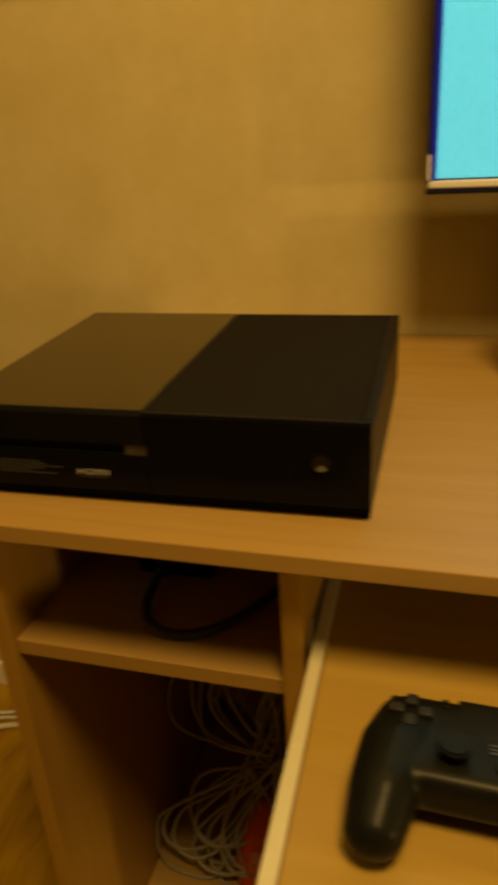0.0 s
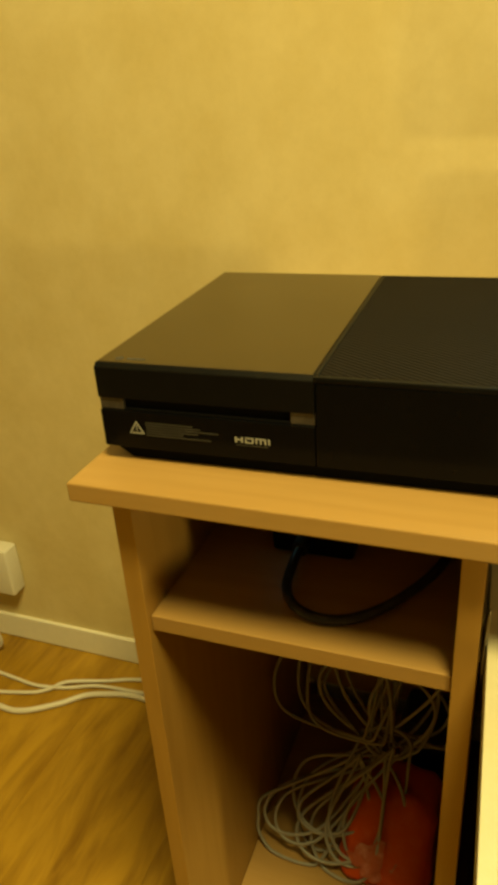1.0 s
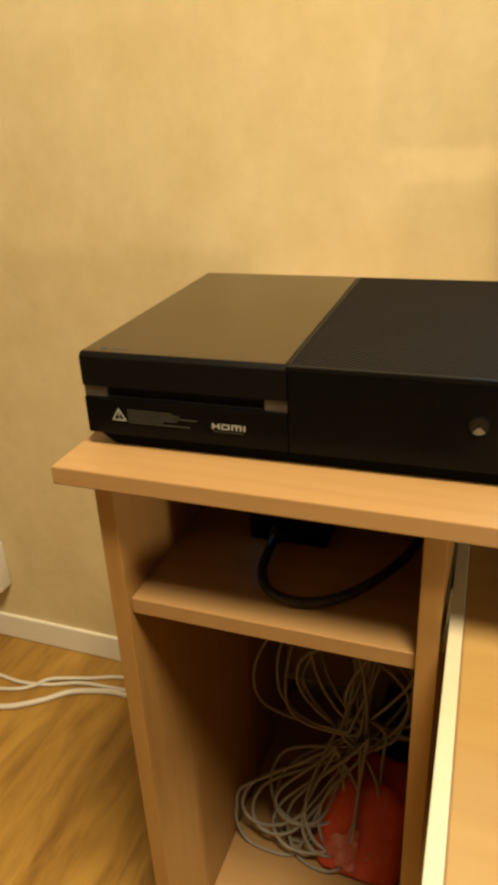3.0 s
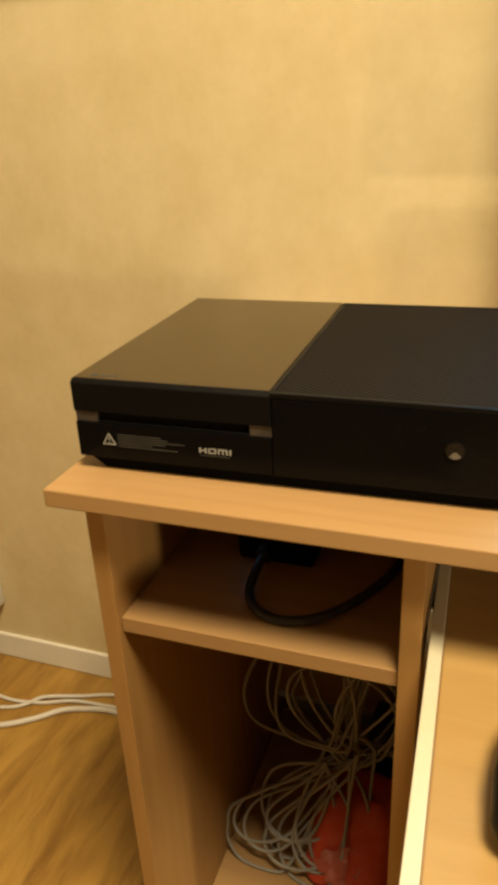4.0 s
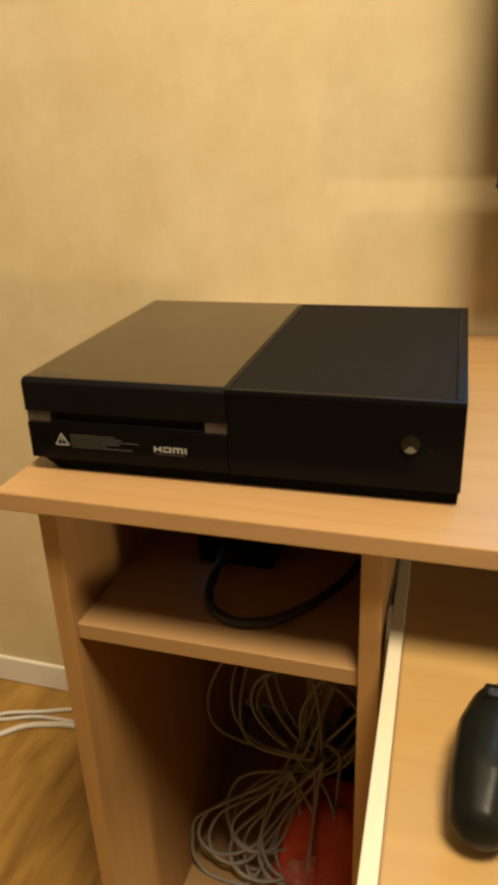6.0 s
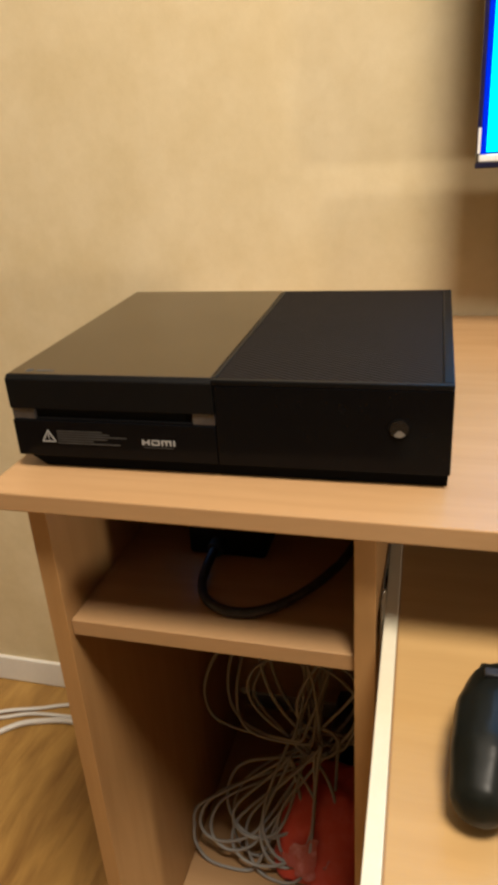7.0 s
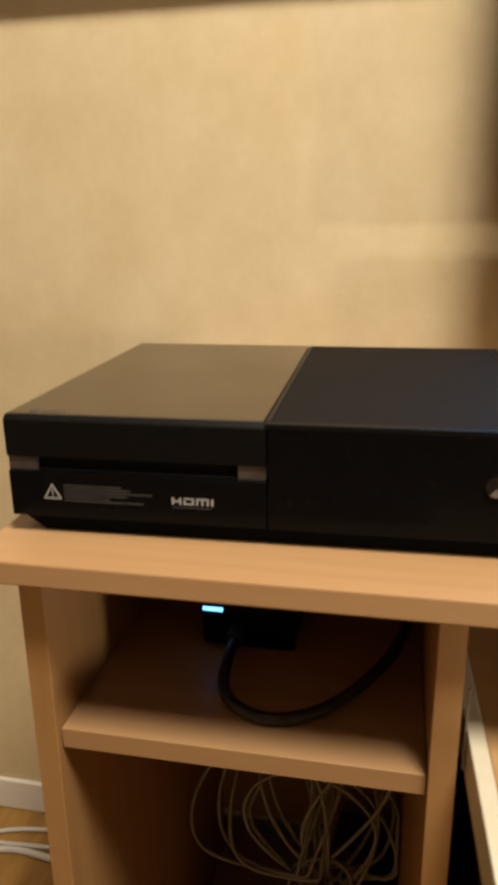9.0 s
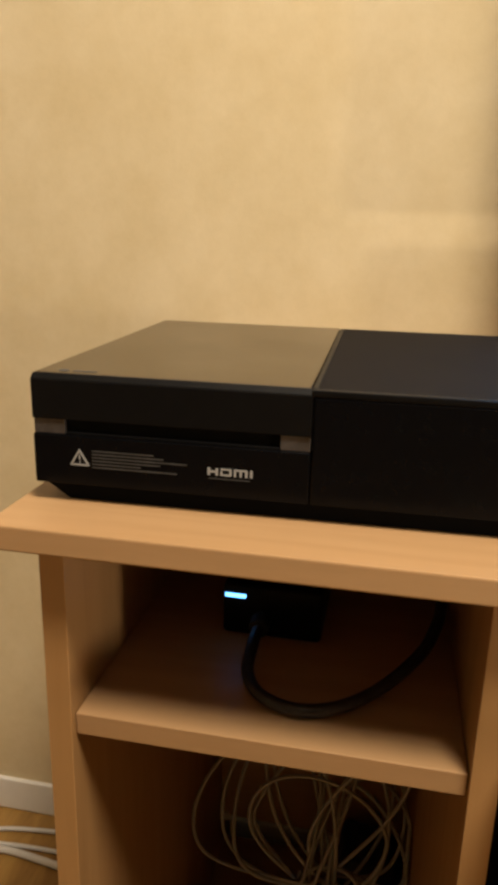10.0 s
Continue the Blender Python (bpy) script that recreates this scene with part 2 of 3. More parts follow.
single("ceiling", boxed(X0 - 0.1, X1 + 0.1, Y0 - 0.1, WALL_Y + 0.1, HIGH, HIGH + 0.1), PLASTER, "plain white plaster ceiling", "ceiling", kind="structure")
single("baseboard", boxed(X0, X1, WALL_Y - 0.007, WALL_Y + 0.002, 0, 0.057, bevel=0.003), WHITE, "white painted wooden skirting board", "baseboard", kind="structure")
floor = single("floor", boxed(X0 - 0.1, X1 + 0.1, Y0 - 0.1, WALL_Y + 0.1, -0.1, -0.006), OAK, "golden oak laminate floor", "floor", kind="structure")

# ---- the desk ----
desk = thing("computer_desk", pose(0, 0, 0), "beech laminate computer desk with open pedestal and pulled-out keyboard tray", "desk")
T = DESK
UNDER = T - 0.0155
part("tabletop", boxed(-0.178, 0.98, -0.046, 0.478, UNDER, T, bevel=0.0014), BEECH, desk)
for x in (-0.158, 0.103, 0.945):
    part("side_panel", boxed(x, x + 0.016, -0.022, 0.472, 0, UNDER, bevel=0.0004), BEECH_UP, desk)
part("shelf", boxed(-0.1415, 0.1025, -0.0165, 0.43, T - 0.1545, T - 0.139, bevel=0.0008), BEECH, desk)
part("bottom_board", boxed(-0.1415, 0.1025, -0.012, 0.44, T - 0.690, T - 0.674, bevel=0.0008), BEECH, desk)
part("plinth", boxed(-0.1415, 0.1025, 0.02, 0.036, 0, T - 0.6905, bevel=0.0008), BEECH, desk)
rail = part("back_rail", boxed(-0.1415, 0.1025, 0.414, 0.430, T - 0.615, T - 0.40, bevel=0.0008), BEECH, desk)
part("screw_cap", disc(bmesh.new(), (-0.134, 0.412, T - 0.614), 0.006, 0.005, "Y", 20, 0.001), WHITE_PLASTIC, rail, "white plastic screw cap")
part("back_panel", boxed(0.1195, 0.9445, 0.40, 0.416, T - 0.36, UNDER, bevel=0.0008), BEECH, desk)
# the pulled-out tray sits a little askew on its runners
TRAY_TURN = Matrix.Translation((0.135, -0.20, 0)) @ Matrix.Rotation(radians(2.0), 4, "Z") @ Matrix.Translation((-0.135, 0.20, 0))


def askew(bm):
    bmesh.ops.transform(bm, matrix=TRAY_TURN, verts=bm.verts)
    return bm


tray = part("keyboard_tray", askew(boxed(0.1412, 0.91, -0.34, 0.17, T - 0.124, T - 0.108, bevel=0.0012)), BEECH_TRAY, desk)
part("runner", askew(boxed(0.1308, 0.1410, -0.338, 0.10, T - 0.135, T - 0.1045, bevel=0.0008)), CREAM_STEEL, tray, "cream coated steel drawer runner")
part("tray_lip", askew(boxed(0.1411, 0.1424, -0.338, 0.165, T - 0.1079, T - 0.1062, bevel=0.0003)), BEECH_EDGE, tray, "darker edge strip of the tray")
# grey plate put where the runner itself runs on in the tabletop's shade
bracket = part("runner_bracket", boxed(0.1193, 0.1207, 0.004, 0.22, T - 0.140, T - 0.098, bevel=0.0006), GREY_STEEL, desk, "grey plate at the runner bracket, its grey standing for shaded steel")
part("bracket_tongue", tube([(0.1225, -0.020, T - 0.128), (0.1228, -0.018, T - 0.105), (0.1235, -0.014, T - 0.082), (0.1243, -0.010, T - 0.078),
                             (0.1245, -0.008, T - 0.086), (0.1235, -0.012, T - 0.108)], 0.0007), GREY_STEEL, bracket)
for y in (0.024, 0.060):
    part("bracket_screw", disc(bmesh.new(), (0.1211, y, T - 0.106), 0.0032, 0.0012, "X", 20, 0.0003), GREY_STEEL, bracket)


# ---- the games console ----
def prism_x(x0, x1, outline, bevel=0.0):
    """An outline in y and z, drawn out from x0 to x1."""
    bm = prism([(y, z) for y, z in outline], x0, x1, bevel)
    for v in bm.verts:
        v.co.x, v.co.y = v.co.y, v.co.x
    return bm


console = thing("games_console", pose(0, 0, T, 0, 0, 1.2), "glossy and matt black box-shaped games console on the desk", "games console")
part("case", boxed(-0.1660, 0.1664, 0.008, 0.2738, 0.0115, 0.0741, bevel=0.0012), MATT_BLACK, console)
part("foot_plinth", prism([(-0.148, 0.0), (0.1648, 0.0), (0.1655, 0.0117), (-0.1655, 0.0117)], 0.008, 0.264), DEEP_BLACK, console)
part("top_cover", boxed(-0.1662, -0.0022, 0.0047, 0.274, 0.0742, 0.079, bevel=0.0010), GLOSS_BLACK, console, "glossy black top cover")
part("front_block", prism_x(-0.1665, -0.0008, [(0.0, 0.0520), (0.0046, 0.0520), (0.0046, 0.0788), (0.0036, 0.0788), (0.0, 0.0757)], 0.0004), MATT_BLACK, console)
part("lower_block", boxed(-0.1665, -0.0008, 0.0, 0.0079, 0.0120, 0.0425, bevel=0.0009), FRONT_BLACK, console)
part("disc_slot", boxed(-0.1465, -0.0185, 0.0040, 0.0079, 0.0427, 0.0518), DEEP_BLACK, console)
part("slot_lip", boxed(-0.146, -0.019, 0.0016, 0.0039, 0.0427, 0.0440, bevel=0.0004), MATT_BLACK, console)
part("slot_trim", boxed(-0.1662, -0.1468, 0.0016, 0.0079, 0.0427, 0.0518, bevel=0.0004), SLOT_GREY, console, "grey metal slot end")
part("slot_trim", boxed(-0.0182, -0.0010, 0.0016, 0.0079, 0.0427, 0.0518, bevel=0.0004), SLOT_GREY, console, "grey metal slot end")
part("front_panel", boxed(0.0, 0.1665, 0.0, 0.0079, 0.0118, 0.0745, bevel=0.0010), FRONT_BLACK, console, "smooth black front panel")
part("touch_strip", boxed(0.0010, 0.0120, -0.0003, 0.0, 0.0150, 0.0735, bevel=0.0001), FRONT_BLACK, console)
rim = bmesh.new()
box(rim, -0.0018, 0.1665, 0.0, 0.0052, 0.0746, 0.0788, 0.0011)
box(rim, -0.0018, 0.1665, 0.2690, 0.2740, 0.0746, 0.0788, 0.0011)
box(rim, -0.0018, 0.0016, 0.0053, 0.2689, 0.0746, 0.0788, 0.0006)
box(rim, 0.1590, 0.1665, 0.0053, 0.2689, 0.0746, 0.0788, 0.0011)
box(rim, 0.0016, 0.1590, 0.0053, 0.2689, 0.0746, 0.0776)
part("grille_rim", rim, MATT_BLACK, console)


def slanted_ribs(x0, x1, y0, y1, z, degrees, pitch, width, high):
    """Slim ribs at an angle, cut off at the borders of a rectangle."""
    bm = bmesh.new()
    d = Vector((math.cos(radians(degrees)), math.sin(radians(degrees)), 0))
    n = Vector((-d.y, d.x, 0))
    corners = [Vector((x, y, 0)) for x in (x0, x1) for y in (y0, y1)]
    lo, hi = min(c.dot(n) for c in corners), max(c.dot(n) for c in corners)
    k = lo + pitch
    while k < hi - pitch * 0.5:
        low, high_t = -9.0, 9.0
        for axis, a, b in ((0, x0, x1), (1, y0, y1)):
            p, v = (n * k)[axis], d[axis]
            ends = sorted(((a - p) / v, (b - p) / v))
            low, high_t = max(low, ends[0]), min(high_t, ends[1])
        if high_t - low > 0.004:
            a, b, w = n * k + d * low, n * k + d * high_t, n * width / 2
            foot = [Vector((*(q + s * w).xy, z)) for q, s in ((a, -1), (b, -1), (b, 1), (a, 1))]
            crest = [Vector((*(q + s * w * 0.45).xy, z + high)) for q, s in ((a, -1), (b, -1), (b, 1), (a, 1))]
            f, c = [bm.verts.new(v) for v in foot], [bm.verts.new(v) for v in crest]
            bm.faces.new(c)
            for i in range(4):
                bm.faces.new((f[i], f[(i + 1) % 4], c[(i + 1) % 4], c[i]))
        k += pitch
    return bm


part("grille", slanted_ribs(0.0018, 0.1588, 0.0055, 0.2687, 0.0776, -32, 0.0042, 0.0034, 0.0009), GRILLE_BLACK, console, "slanted black ventilation ribs")
part("button", disc(bmesh.new(), (0.131, -0.0003, 0.0465), 0.0072, 0.0014, "Y", 32, 0.0003), MATT_BLACK, console)
part("button_mark", disc(bmesh.new(), (0.1310, -0.0012, 0.0465), 0.0064, 0.0006, "Y", 28, 0.0002), BUTTON, console, "dark chrome button face")


def sector(cx, cz, r0, r1, a0, a1, y0, y1, steps=6):
    """A slice of a ring in x and z."""
    angles = [radians(a0 + (a1 - a0) * k / steps) for k in range(steps + 1)]
    rim_points = [(cx + r1 * math.cos(a), cz + r1 * math.sin(a)) for a in angles]
    hub_points = [(cx + r0 * math.cos(a), cz + r0 * math.sin(a)) for a in reversed(angles)]
    return prism(rim_points + hub_points, y0, y1)


# the lowest facet is paler: its colour holds the button's glint
for a0, a1, tone in ((232, 318, GLINT_PALE), (150, 212, BUTTON), (335, 385, BUTTON), (60, 120, BUTTON)):
    part("button_facet", sector(0.1310, 0.0465, 0.0013, 0.0060, a0, a1, -0.0019, -0.0014), tone, console, "chrome facet of the button, the lowest one pale as a painted glint")
# printed marks on the lower block
mark = bmesh.new()
for a, b in (((-0.1430, 0.0250), (-0.1322, 0.0250)), ((-0.1322, 0.0250), (-0.1376, 0.0340)), ((-0.1376, 0.0340), (-0.1430, 0.0250))):
    d = Vector((b[0] - a[0], 0, b[1] - a[1]))
    m = Matrix.Translation(((a[0] + b[0]) / 2, -0.0002, (a[1] + b[1]) / 2)) @ Matrix.Rotation(-math.atan2(d.z, d.x), 4, "Y")
    bmesh.ops.create_cube(mark, size=1.0, matrix=m @ Matrix.Diagonal((d.length + 0.0010, 0.0003, 0.0011, 1)))
box(mark, -0.1380, -0.1372, -0.00035, -0.00005, 0.0280, 0.0312)
box(mark, -0.1380, -0.1372, -0.00035, -0.00005, 0.0264, 0.0272)
part("warning_mark", mark, PRINT, console, "white printed warning triangle")
lines = bmesh.new()
for i, (x1, x2) in enumerate(((-0.130, -0.092), (-0.130, -0.086), (-0.130, -0.072), (-0.130, -0.088), (-0.130, -0.100), (-0.130, -0.078))):
    z = 0.0335 - i * 0.0020
    box(lines, x1, x2, -0.00025, -0.00005, z, z + 0.0009)
box(lines, -0.0590, -0.0347, -0.00025, -0.00005, 0.0230, 0.0236)
part("small_print", lines, DIM_PRINT, console, "dim rows of illegible small print")
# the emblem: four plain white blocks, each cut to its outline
L0, L1 = 0.0252, 0.0297
BLOCKS = (
    [(-0.0596, L0), (-0.0581, L0), (-0.0581, 0.0269), (-0.0549, 0.0269), (-0.0549, L0), (-0.0534, L0), (-0.0534, L1), (-0.0549, L1), (-0.0549, 0.0281), (-0.0581, 0.0281), (-0.0581, L1), (-0.0596, L1)],
    [(-0.0521, L0), (-0.0460, L0), (-0.0454, 0.0257), (-0.0454, 0.0292), (-0.0460, L1), (-0.0519, L1), (-0.0519, 0.0287), (-0.0468, 0.0287), (-0.0468, 0.0263), (-0.0508, 0.0263),
     (-0.0508, 0.0281), (-0.0521, 0.0281)],
    [(-0.0441, L0), (-0.0428, L0), (-0.0428, 0.0286), (-0.0408, 0.0286), (-0.0408, L0), (-0.0395, L0), (-0.0395, 0.0286), (-0.0375, 0.0286), (-0.0375, L0), (-0.0361, L0), (-0.0361, 0.0292),
     (-0.0367, L1), (-0.0441, L1)],
    [(-0.0347, L0), (-0.0332, L0), (-0.0332, L1), (-0.0347, L1)])
for outline in BLOCKS:
    part("emblem_block", prism(outline, -0.00035, -0.00005), PRINT, console, "small white block of the front emblem")
top_mark = disc(bmesh.new(), (-0.1505, 0.0120, 0.0791), 0.0032, 0.0002, "Z", 24)
box(top_mark, -0.1445, -0.1300, 0.0105, 0.0135, 0.0790, 0.0792)
part("top_mark", top_mark, DIM_PRINT, console)

# ---- the television ----
tv = thing("television", pose(0.686, 0.36, T), "flat screen television with a lit cyan screen on the desk", "television")
part("shell", boxed(-0.508, 0.508, 0.0, 0.034, 0.184, 0.80, bevel=0.003), BEZEL, tv)
part("screen", boxed(-0.4985, 0.4985, -0.002, -0.0002, 0.1990, 0.79), SCREEN, tv, "bright cyan lit screen")
# added strip that glows in place of flare beside the screen
part("flare_strip", boxed(-0.5038, -0.4985, -0.0055, -0.0021, 0.1972, 0.79), FLARE_GLOW, tv, "deep blue glowing strip added for the flare at the screen's edge")
part("side_trim", boxed(-0.5085, -0.5040, -0.0066, -0.0002, 0.1972, 0.80, bevel=0.0014), NAVY_BEZEL, tv)
part("trim_corner", boxed(-0.5072, -0.5045, -0.0072, -0.0067, 0.1980, 0.2220, bevel=0.0002), SILVER, tv, "bright silver end of the side trim")
part("side_trim", boxed(0.4990, 0.5085, -0.005, -0.0002, 0.1972, 0.80, bevel=0.001), BEZEL, tv)
part("lower_trim", boxed(-0.5060, 0.5060, -0.006, -0.0002, 0.1895, 0.1970, bevel=0.0018), SILVER, tv, "silver lower trim")
part("bottom_edge", boxed(-0.5090, 0.5090, -0.0062, -0.0002, 0.1838, 0.1892, bevel=0.0012), BEZEL, tv)
# unseen block, sized to cast the low shadow on the wall
part("stand", boxed(-0.415, 0.415, -0.05, 0.0, 0.0, 0.152, bevel=0.004), BEZEL, tv, "unseen dark box under the screen, added for its shadow on the wall")
part("neck", boxed(-0.10, 0.10, 0.002, 0.03, 0.0, 0.19, bevel=0.003), BEZEL, tv)

# ---- the picture ----
picture = thing("framed_picture", pose(-0.337, WALL_Y, T + 0.442), "black framed picture with a white mount on the wall", "picture")
part("frame_bar", boxed(-0.455, 0.455, -0.022, -0.001, 0.0, 0.021, bevel=0.001), FRAME_BLACK, picture)
part("frame_bar", boxed(-0.455, 0.455, -0.022, -0.001, 0.60, 0.617, bevel=0.001), FRAME_BLACK, picture)
part("frame_bar", boxed(-0.455, -0.435, -0.022, -0.001, 0.0212, 0.5998, bevel=0.001), FRAME_BLACK, picture)
part("frame_bar", boxed(0.435, 0.455, -0.022, -0.001, 0.0212, 0.5998, bevel=0.001), FRAME_BLACK, picture)
part("mount", boxed(-0.4348, 0.4348, -0.010, -0.002, 0.0212, 0.5998), PAPER, picture)


# ---- power brick on the shelf ----
S = T - 0.139
brick = thing("power_supply", pose(-0.034, 0.098, S), "black power supply brick with a glowing indicator on the shelf", "power supply")
part("case", boxed(-0.038, 0.038, 0.0, 0.165, 0.002, 0.044, bevel=0.004, segments=3), MATT_BLACK, brick)
part("indicator", boxed(-0.036, -0.020, -0.0012, 0.0003, 0.0338, 0.0366, bevel=0.0004), LED, brick, "glowing bluish white indicator")
part("cable_gland", disc(bmesh.new(), (-0.008, -0.006, 0.016), 0.0075, 0.014, "Y", 24, 0.001), CABLE_BLACK, brick)
for x in (-0.030, 0.030):
    for y in (0.012, 0.150):
        part("foot", disc(bmesh.new(), (x, y, 0.001), 0.004, 0.002, "Z", 20), DEEP_BLACK, brick)
part("power_lead", tube([(-0.008, -0.012, 0.016), (-0.0085, -0.030, 0.014), (-0.007, -0.055, 0.0075), (0.006, -0.077, 0.0065), (0.030, -0.087, 0.0065), (0.056, -0.080, 0.007),
                         (0.080, -0.060, 0.009), (0.103, -0.030, 0.014), (0.118, 0.0, 0.020), (0.128, 0.06, 0.022), (0.128, 0.20, 0.016), (0.120, 0.32, 0.010)], 0.0043),
     CABLE_BLACK, brick, "thick black power lead looping over the shelf")

# ---- bundle of cable in the pedestal ----
B = T - 0.674
rng = random.Random(7)
coil = thing("cable_bundle", pose(0, 0.22, B), "tangled bundle of pale grey network cable tied in the middle", "cable")
TIE = Vector((0.020, 0.012, 0.166))


def cable_loop(centre, rx, rz, lean, tight, roll=0.0, pull_in=0.95, radius=0.0021):
    """One turn of cable: an uneven oval in a leaning plane, drawn in towards the tie on that side."""
    root = TIE + Vector((rng.uniform(-0.036, 0.034), rng.uniform(-0.016, 0.016), rng.uniform(-0.022, 0.020)))
    c = Vector(centre)
    inward = Vector((root.x - c.x, 0, root.z - c.z)).normalized()
    phase, p = rng.uniform(0, 6.28), []
    for k in range(18):
        a = 2 * math.pi * k / 18
        wob = 1 + 0.05 * math.sin(2 * a + phase)
        u, v = rx * math.cos(a) * wob, rz * math.sin(a) * wob
        u, v = u * math.cos(roll) - v * math.sin(roll), u * math.sin(roll) + v * math.cos(roll)
        q = c + Vector((u, v * lean + 0.008 * math.sin(a + phase), v))
        pull = max(0.0, inward.dot(Vector((math.cos(a + roll), 0, math.sin(a + roll))))) ** tight
        q = q.lerp(root, pull_in * pull)
        p.append(Vector((min(0.098, max(-0.138, q.x)), min(0.185, q.y), max(0.004, q.z))))
    return tube(p, radius, 20, closed=True, steps=5)


# turns that hang above the tie, wide and loose
HANGING = ((-0.055, 0.256, 0.066, 0.112), (-0.059, 0.235, 0.054, 0.087), (-0.010, 0.286, 0.028, 0.117), (0.026, 0.276, 0.041, 0.106), (0.041, 0.233, 0.042, 0.089),
           (0.005, 0.252, 0.063, 0.099), (-0.025, 0.263, 0.036, 0.088), (0.050, 0.202, 0.032, 0.060), (-0.036, 0.270, 0.050, 0.120), (0.034, 0.262, 0.030, 0.095), (0.060, 0.212, 0.036, 0.052), (-0.005, 0.225, 0.075, 0.070))
for x, z, rx, rz in HANGING:
    part("loop", cable_loop((x + 0.008, 0.030 + rng.uniform(-0.02, 0.05), z), rx, rz, rng.uniform(0.0, 0.35), rng.uniform(2.0, 4.0), rng.uniform(-0.7, 0.7), rng.uniform(0.55, 0.9)), CABLE_GREY, coil)
# turns that spill forward onto the bottom board
SPILLED = ((-0.092, -0.058, 0.045, 0.051, 0.049), (-0.023, -0.055, 0.047, 0.047, 0.045), (-0.076, -0.046, 0.065, 0.038, 0.031), (-0.038, -0.039, 0.079, 0.044, 0.028),
           (-0.006, -0.045, 0.068, 0.038, 0.045), (0.003, -0.036, 0.088, 0.044, 0.060), (-0.052, -0.032, 0.096, 0.045, 0.041), (-0.081, -0.042, 0.074, 0.049, 0.029),
           (-0.050, -0.020, 0.060, 0.040, 0.052), (-0.030, -0.050, 0.060, 0.056, 0.034), (0.012, -0.040, 0.066, 0.034, 0.052))
for x, y, z, rx, rz in SPILLED:
    part("loop", cable_loop((x, y, z), rx, rz, 0.45, 2.2, rng.uniform(-0.3, 0.3)), CABLE_GREY, coil)
part("tie", tube([TIE + Vector((0.030 * math.cos(a), 0.010 * math.sin(a), 0.016 * math.sin(a))) for a in (0, 1.05, 2.1, 3.14, 4.2, 5.25)], 0.0024, 20, closed=True), CABLE_GREY, coil)


def soft_packet(x0, x1, y0, y1, z0, z1, bevel, crumple, seed):
    bm = boxed(x0, x1, y0, y1, z0, z1, bevel=bevel, segments=4)
    bmesh.ops.subdivide_edges(bm, edges=[e for e in bm.edges if e.calc_length() > 0.012], cuts=7, use_grid_fill=True)
    for v in bm.verts:
        q = v.co * 28 + Vector((seed, 0, 0))
        shift = Vector((noise.noise(q), noise.noise(q + Vector((7, 0, 0))), noise.noise(q + Vector((0, 9, 0)))))
        fine = noise.noise(v.co * 90 + Vector((seed, 3, 1)))
        v.co += shift * crumple * min(1.0, (v.co.z - z0) / 0.02) + Vector((0, 0, fine * crumple * 0.4 * min(1.0, (v.co.z - z0) / 0.02)))
    return bm


def leaning_packet(x0, x1, y0, y1, high, back):
    """A soft packet with a front that slopes back, round top corners and a thin rim at the foot."""
    bm = soft_packet(x0, x1, y0, y1, 0.0, high, 0.020, 0.005, 3.0)
    for v in bm.verts:
        f = max(0.0, v.co.z / high)
        v.co.x *= 1 - 0.10 * f
        v.co.y += back * f * (y1 - v.co.y) / (y1 - y0)
    return bm


red_box = thing("plastic_packet", pose(0.034, 0.19, B, 0, 0, -4), "crumpled red plastic packet lying under the cables", "packet")
part("body", leaning_packet(-0.061, 0.058, -0.056, 0.075, 0.108, 0.062), RED, red_box, angle=80)
# ragged patch modelled in place of sheen on the packet's crumpled front
sheen_patch = bmesh.new()
bmesh.ops.create_grid(sheen_patch, x_segments=56, y_segments=50, size=0.5)
for v in sheen_patch.verts:
    u, w = v.co.x, v.co.y
    ripple = noise.noise(Vector((u * 6, w * 6, 4.0)))
    v.co = Vector((-0.016 + u * 0.066, -0.0655 + (0.046 + w * 0.060) * 0.60 + ripple * 0.004, 0.046 + w * 0.060))
    v.tag = (u * u + w * w) ** 0.5 + 0.30 * noise.noise(Vector((u * 5, w * 5, 9.0))) > 0.36
bmesh.ops.delete(sheen_patch, geom=[v for v in sheen_patch.verts if v.tag], context="VERTS")
bmesh.ops.solidify(sheen_patch, geom=sheen_patch.faces[:], thickness=0.0006)
part("label", sheen_patch, SHEEN_PINK, red_box, "crumpled pale pink patch standing for sheen on the packet", angle=80)
single("dark_bag", soft_packet(0.02, 0.098, 0.315, 0.405, B, B + 0.11, 0.025, 0.010, 11.0), NAVY, "dark blue plastic bag behind the cables", "bag")


single("cloth_bag", soft_packet(0.150, 0.52, 0.02, 0.36, 0.0, 0.46, 0.06, 0.020, 21.0), MAROON, "dark purple cloth bag in the knee space under the tray", "bag")


# ---- game controller on the tray ----
def blob_chain(bm, points):
    """Rounded limbs: spheres along a chain, close enough to flow into one."""
    for (p, r), (q, s) in zip(points, points[1:]):
        p, q = Vector(p), Vector(q)
        for k in range(7):
            u = k / 6
            m = Matrix.Translation(p.lerp(q, u)) @ Matrix.Diagonal(Vector(r).lerp(Vector(s), u).to_4d())
            bmesh.ops.create_icosphere(bm, subdivisions=2, radius=1.0, matrix=m)


P = T - 0.108
pad = thing("game_controller", pose(0.258, -0.127, P, 0, 0, -2), "black wireless game controller lying on the keyboard tray", "game controller")
shell = bmesh.new()
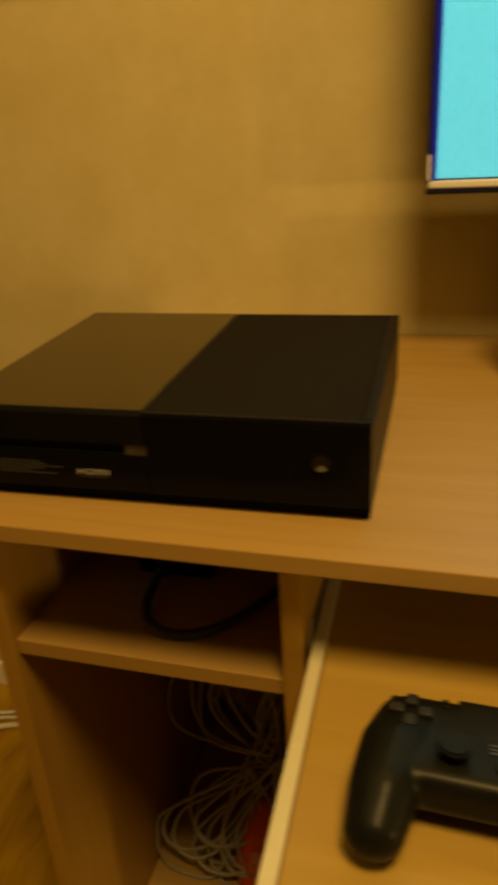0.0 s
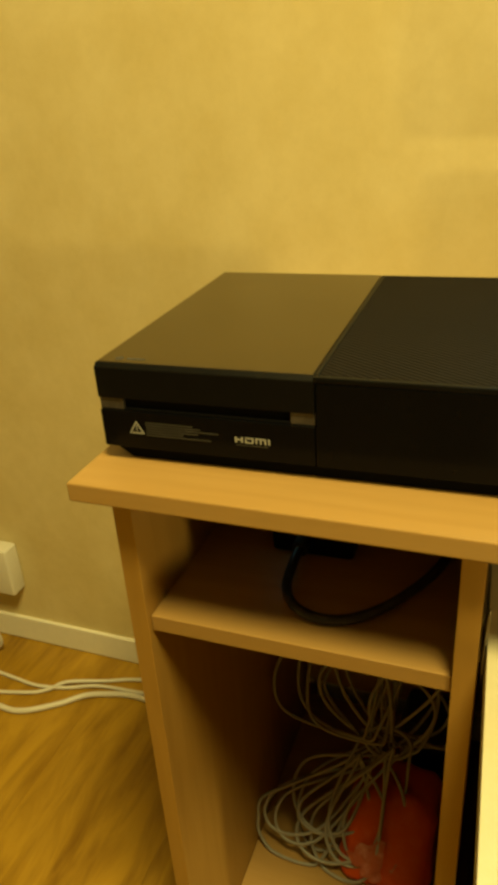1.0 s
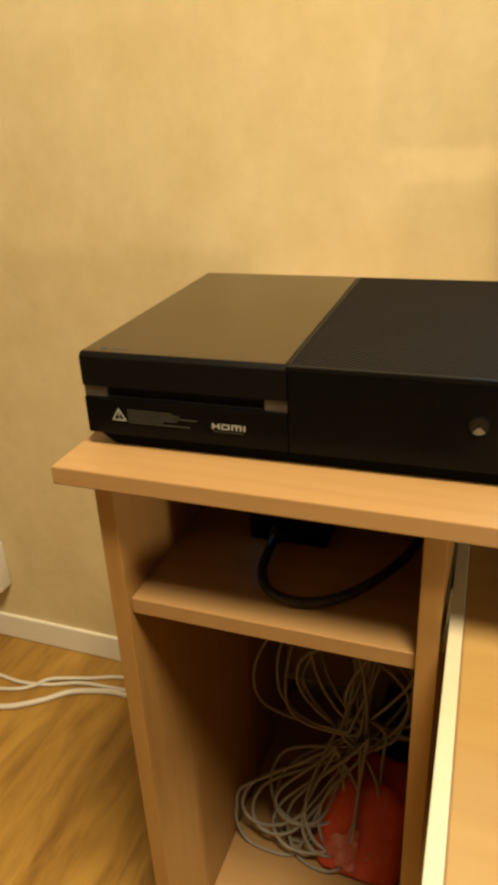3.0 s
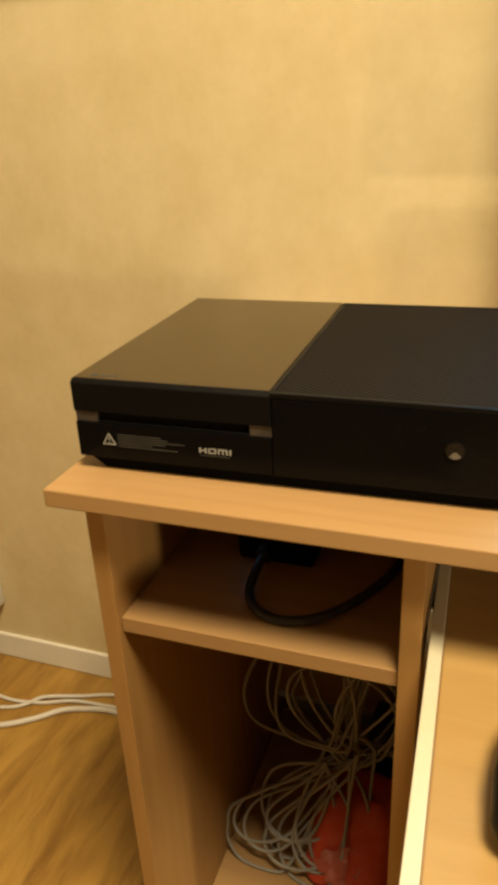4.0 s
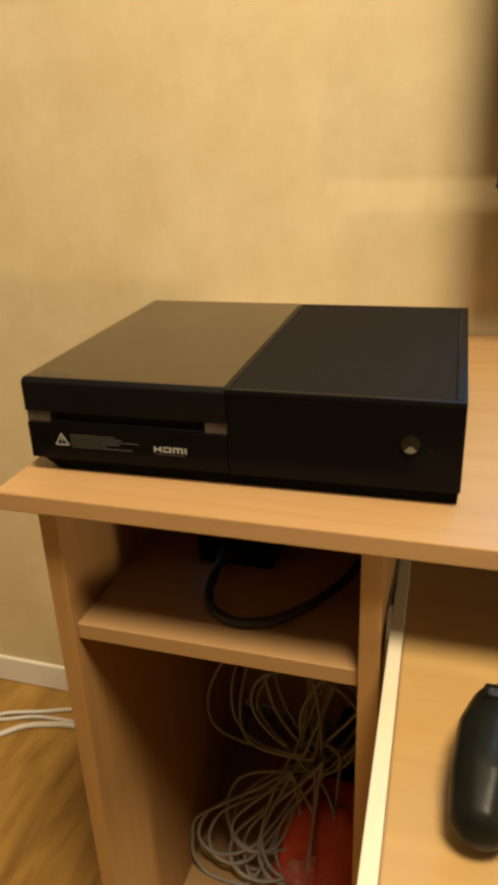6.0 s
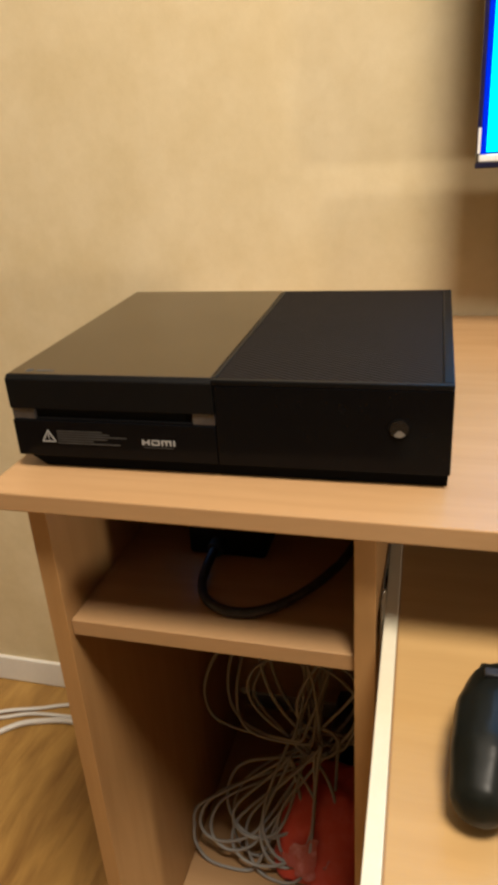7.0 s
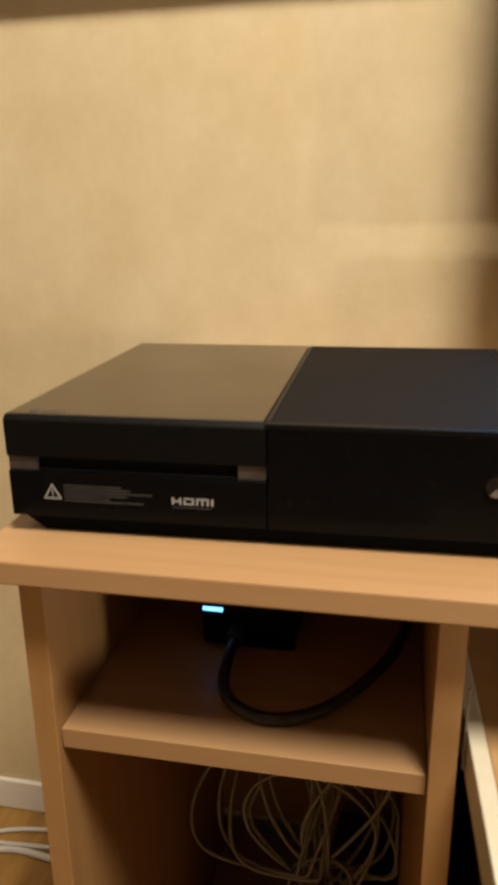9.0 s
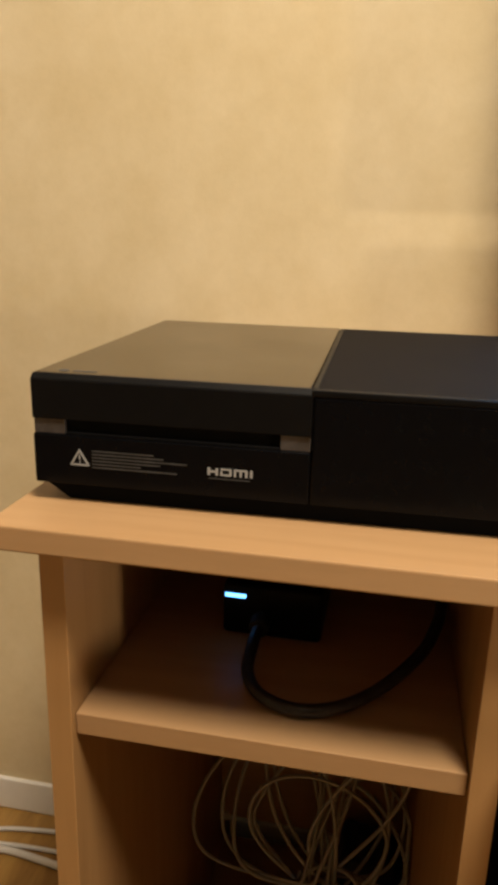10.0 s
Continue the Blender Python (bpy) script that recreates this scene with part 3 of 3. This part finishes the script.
for s in (-1, 1):
    blob_chain(shell, [((s * 0.051, 0.026, 0.029), (0.024, 0.020, 0.0155)), ((s * 0.058, 0.004, 0.030), (0.023, 0.021, 0.018)),
                       ((s * 0.062, -0.024, 0.027), (0.0205, 0.021, 0.019)), ((s * 0.064, -0.048, 0.020), (0.0170, 0.0155, 0.017))])
    bmesh.ops.create_cone(shell, cap_ends=True, segments=28, radius1=0.0175, radius2=0.0155, depth=0.026, matrix=Matrix.Translation((s * 0.0265, -0.0060, 0.027)))
box(shell, -0.056, 0.056, -0.026, 0.042, 0.012, 0.0425, 0.009, 3)
body = part("body", shell, PAD_BLACK, pad)
knit = body.modifiers.new("knit", "REMESH")
knit.mode, knit.voxel_size, knit.use_smooth_shade = "VOXEL", 0.0016, True
ease = body.modifiers.new("ease", "SMOOTH")
ease.factor, ease.iterations = 0.6, 14
part("touchpad", boxed(-0.0265, 0.0265, 0.012, 0.0400, 0.0390, 0.0428, bevel=0.0015), PAD_BLACK, pad)
part("light_bar", boxed(-0.024, 0.024, 0.0405, 0.0432, 0.024, 0.035, bevel=0.0012), DEEP_BLACK, pad)
for s in (-1, 1):
    for a in range(4):
        c = Vector((s * 0.0525, 0.021, 0.0455)) + Matrix.Rotation(a * math.pi / 2, 3, "Z") @ Vector((0.0085, 0, 0))
        if s < 0:
            key = boxed(-0.0045, 0.0040, -0.0036, 0.0036, -0.002, 0.0018, bevel=0.0010)
            bmesh.ops.transform(key, matrix=Matrix.Translation(c) @ Matrix.Rotation(a * math.pi / 2, 4, "Z"), verts=key.verts)
            part("direction_key", key, KEY_GREY, pad)
        else:
            part("round_key", disc(bmesh.new(), c + Vector((s * 0.001, 0, 0)), 0.0048, 0.004, "Z", 20, 0.0008), MATT_BLACK, pad)
    stick = part("stick", disc(bmesh.new(), (s * 0.0265, -0.0050, 0.0440), 0.0060, 0.010, "Z", 20), DEEP_BLACK, pad)
    part("stick_cap", disc(bmesh.new(), (s * 0.0265, -0.0050, 0.0510), 0.0098, 0.0042, "Z", 28, 0.0014), PAD_BLACK, stick)
    part("stick_ring", disc(bmesh.new(), (s * 0.0265, -0.0050, 0.0405), 0.0150, 0.0020, "Z", 32, 0.0006, 0.0140), FRONT_BLACK, pad)
    part("shoulder_key", boxed(s * 0.052 - 0.015, s * 0.052 + 0.015, 0.0400, 0.0452, 0.024, 0.0335, bevel=0.0024), MATT_BLACK, pad)
    part("small_key", boxed(s * 0.0335 - 0.002, s * 0.0335 + 0.002, 0.030, 0.037, 0.0415, 0.0440, bevel=0.0008), MATT_BLACK, pad)
part("home_key", disc(bmesh.new(), (0, -0.0080, 0.0425), 0.0055, 0.003, "Z", 24, 0.0008), MATT_BLACK, pad)
for i in range(3):
    part("speaker_slit", boxed(-0.008, 0.008, 0.0005 + i * 0.0028, 0.0015 + i * 0.0028, 0.0425, 0.0435), SLOT_GREY, pad)

pad.scale = (1.04, 0.98, 1.0)

# ---- socket and floor leads ----
socket = thing("wall_socket", pose(-0.779, WALL_Y, T - 0.548), "white surface mounted double wall socket with a plug in it", "socket")
part("plate", boxed(-0.050, 0.050, -0.036, 0.0, -0.052, 0.051, bevel=0.006, segments=3), WHITE_PLASTIC, socket)
part("socket_well", disc(bmesh.new(), (-0.024, -0.0352, 0.006), 0.019, 0.003, "Y", 28), GREY_STEEL, socket)
plug = part("plug", disc(bmesh.new(), (-0.022, -0.050, -0.004), 0.017, 0.034, "Y", 24, 0.004, 0.0145), WHITE_PLASTIC, socket)
part("plug_neck", disc(bmesh.new(), (-0.022, -0.058, -0.026), 0.0055, 0.026, "Z", 20, 0.001), WHITE_PLASTIC, plug)
R = 0.0042
lead = single("power_lead", tube([(-0.794, 0.422, T - 0.586), (-0.786, 0.418, T - 0.620), (-0.776, 0.420, T - 0.665), (-0.775, 0.424, R + 0.02), (-0.815, 0.420, R), (-0.90, 0.40, R), (-1.05, 0.39, R)],
                                 0.0034), CABLE_WHITE, "white power lead hanging from the wall socket", "cable")
single("floor_lead", tube([(-1.00, 0.40, R), (-0.80, 0.380, R), (-0.707, 0.370, R), (-0.655, 0.366, R), (-0.600, 0.376, R), (-0.545, 0.397, R), (-0.476, 0.404, R), (-0.40, 0.408, R), (-0.30, 0.405, R)],
                          0.0034), CABLE_WHITE, "thin white lead lying across the floor", "cable", "floor leads")
single("floor_lead", tube([(-0.95, 0.30, R), (-0.80, 0.315, R), (-0.671, 0.343, R), (-0.630, 0.362, R), (-0.600, 0.385, R + 0.006), (-0.535, 0.413, R), (-0.477, 0.433, R), (-0.38, 0.444, R), (-0.30, 0.442, R)],
                          0.0034), CABLE_WHITE, "thin white lead lying across the floor", "cable", "floor leads")
single("floor_lead", tube([(-0.95, 0.36, 0.0052), (-0.80, 0.32, 0.0052), (-0.690, 0.302, 0.0052), (-0.643, 0.305, 0.0052), (-0.590, 0.337, 0.0052), (-0.553, 0.369, 0.0052),
                           (-0.515, 0.384, 0.0052), (-0.462, 0.394, 0.0052), (-0.38, 0.385, 0.0052), (-0.30, 0.375, 0.0052)],
                          0.0052), CABLE_WHITE, "thick white lead lying across the floor", "cable", "floor leads")

# ---- laminate planks ----
PLANK_W, PLANK_L = 0.244, 1.285
row = 0
x = -2.0
while x < 0.2:
    y = -1.6 - (row * 0.47) % PLANK_L
    while y < WALL_Y:
        y_end = min(y + PLANK_L, WALL_Y)
        plank = finish("plank", boxed(x + 0.0001, x + PLANK_W - 0.0001, y + 0.0001, y_end - 0.0001, -0.006, 0.0, bevel=0.0002, segments=1), OAK)
        plank.parent = floor
        y += PLANK_L
    x += PLANK_W
    row += 1
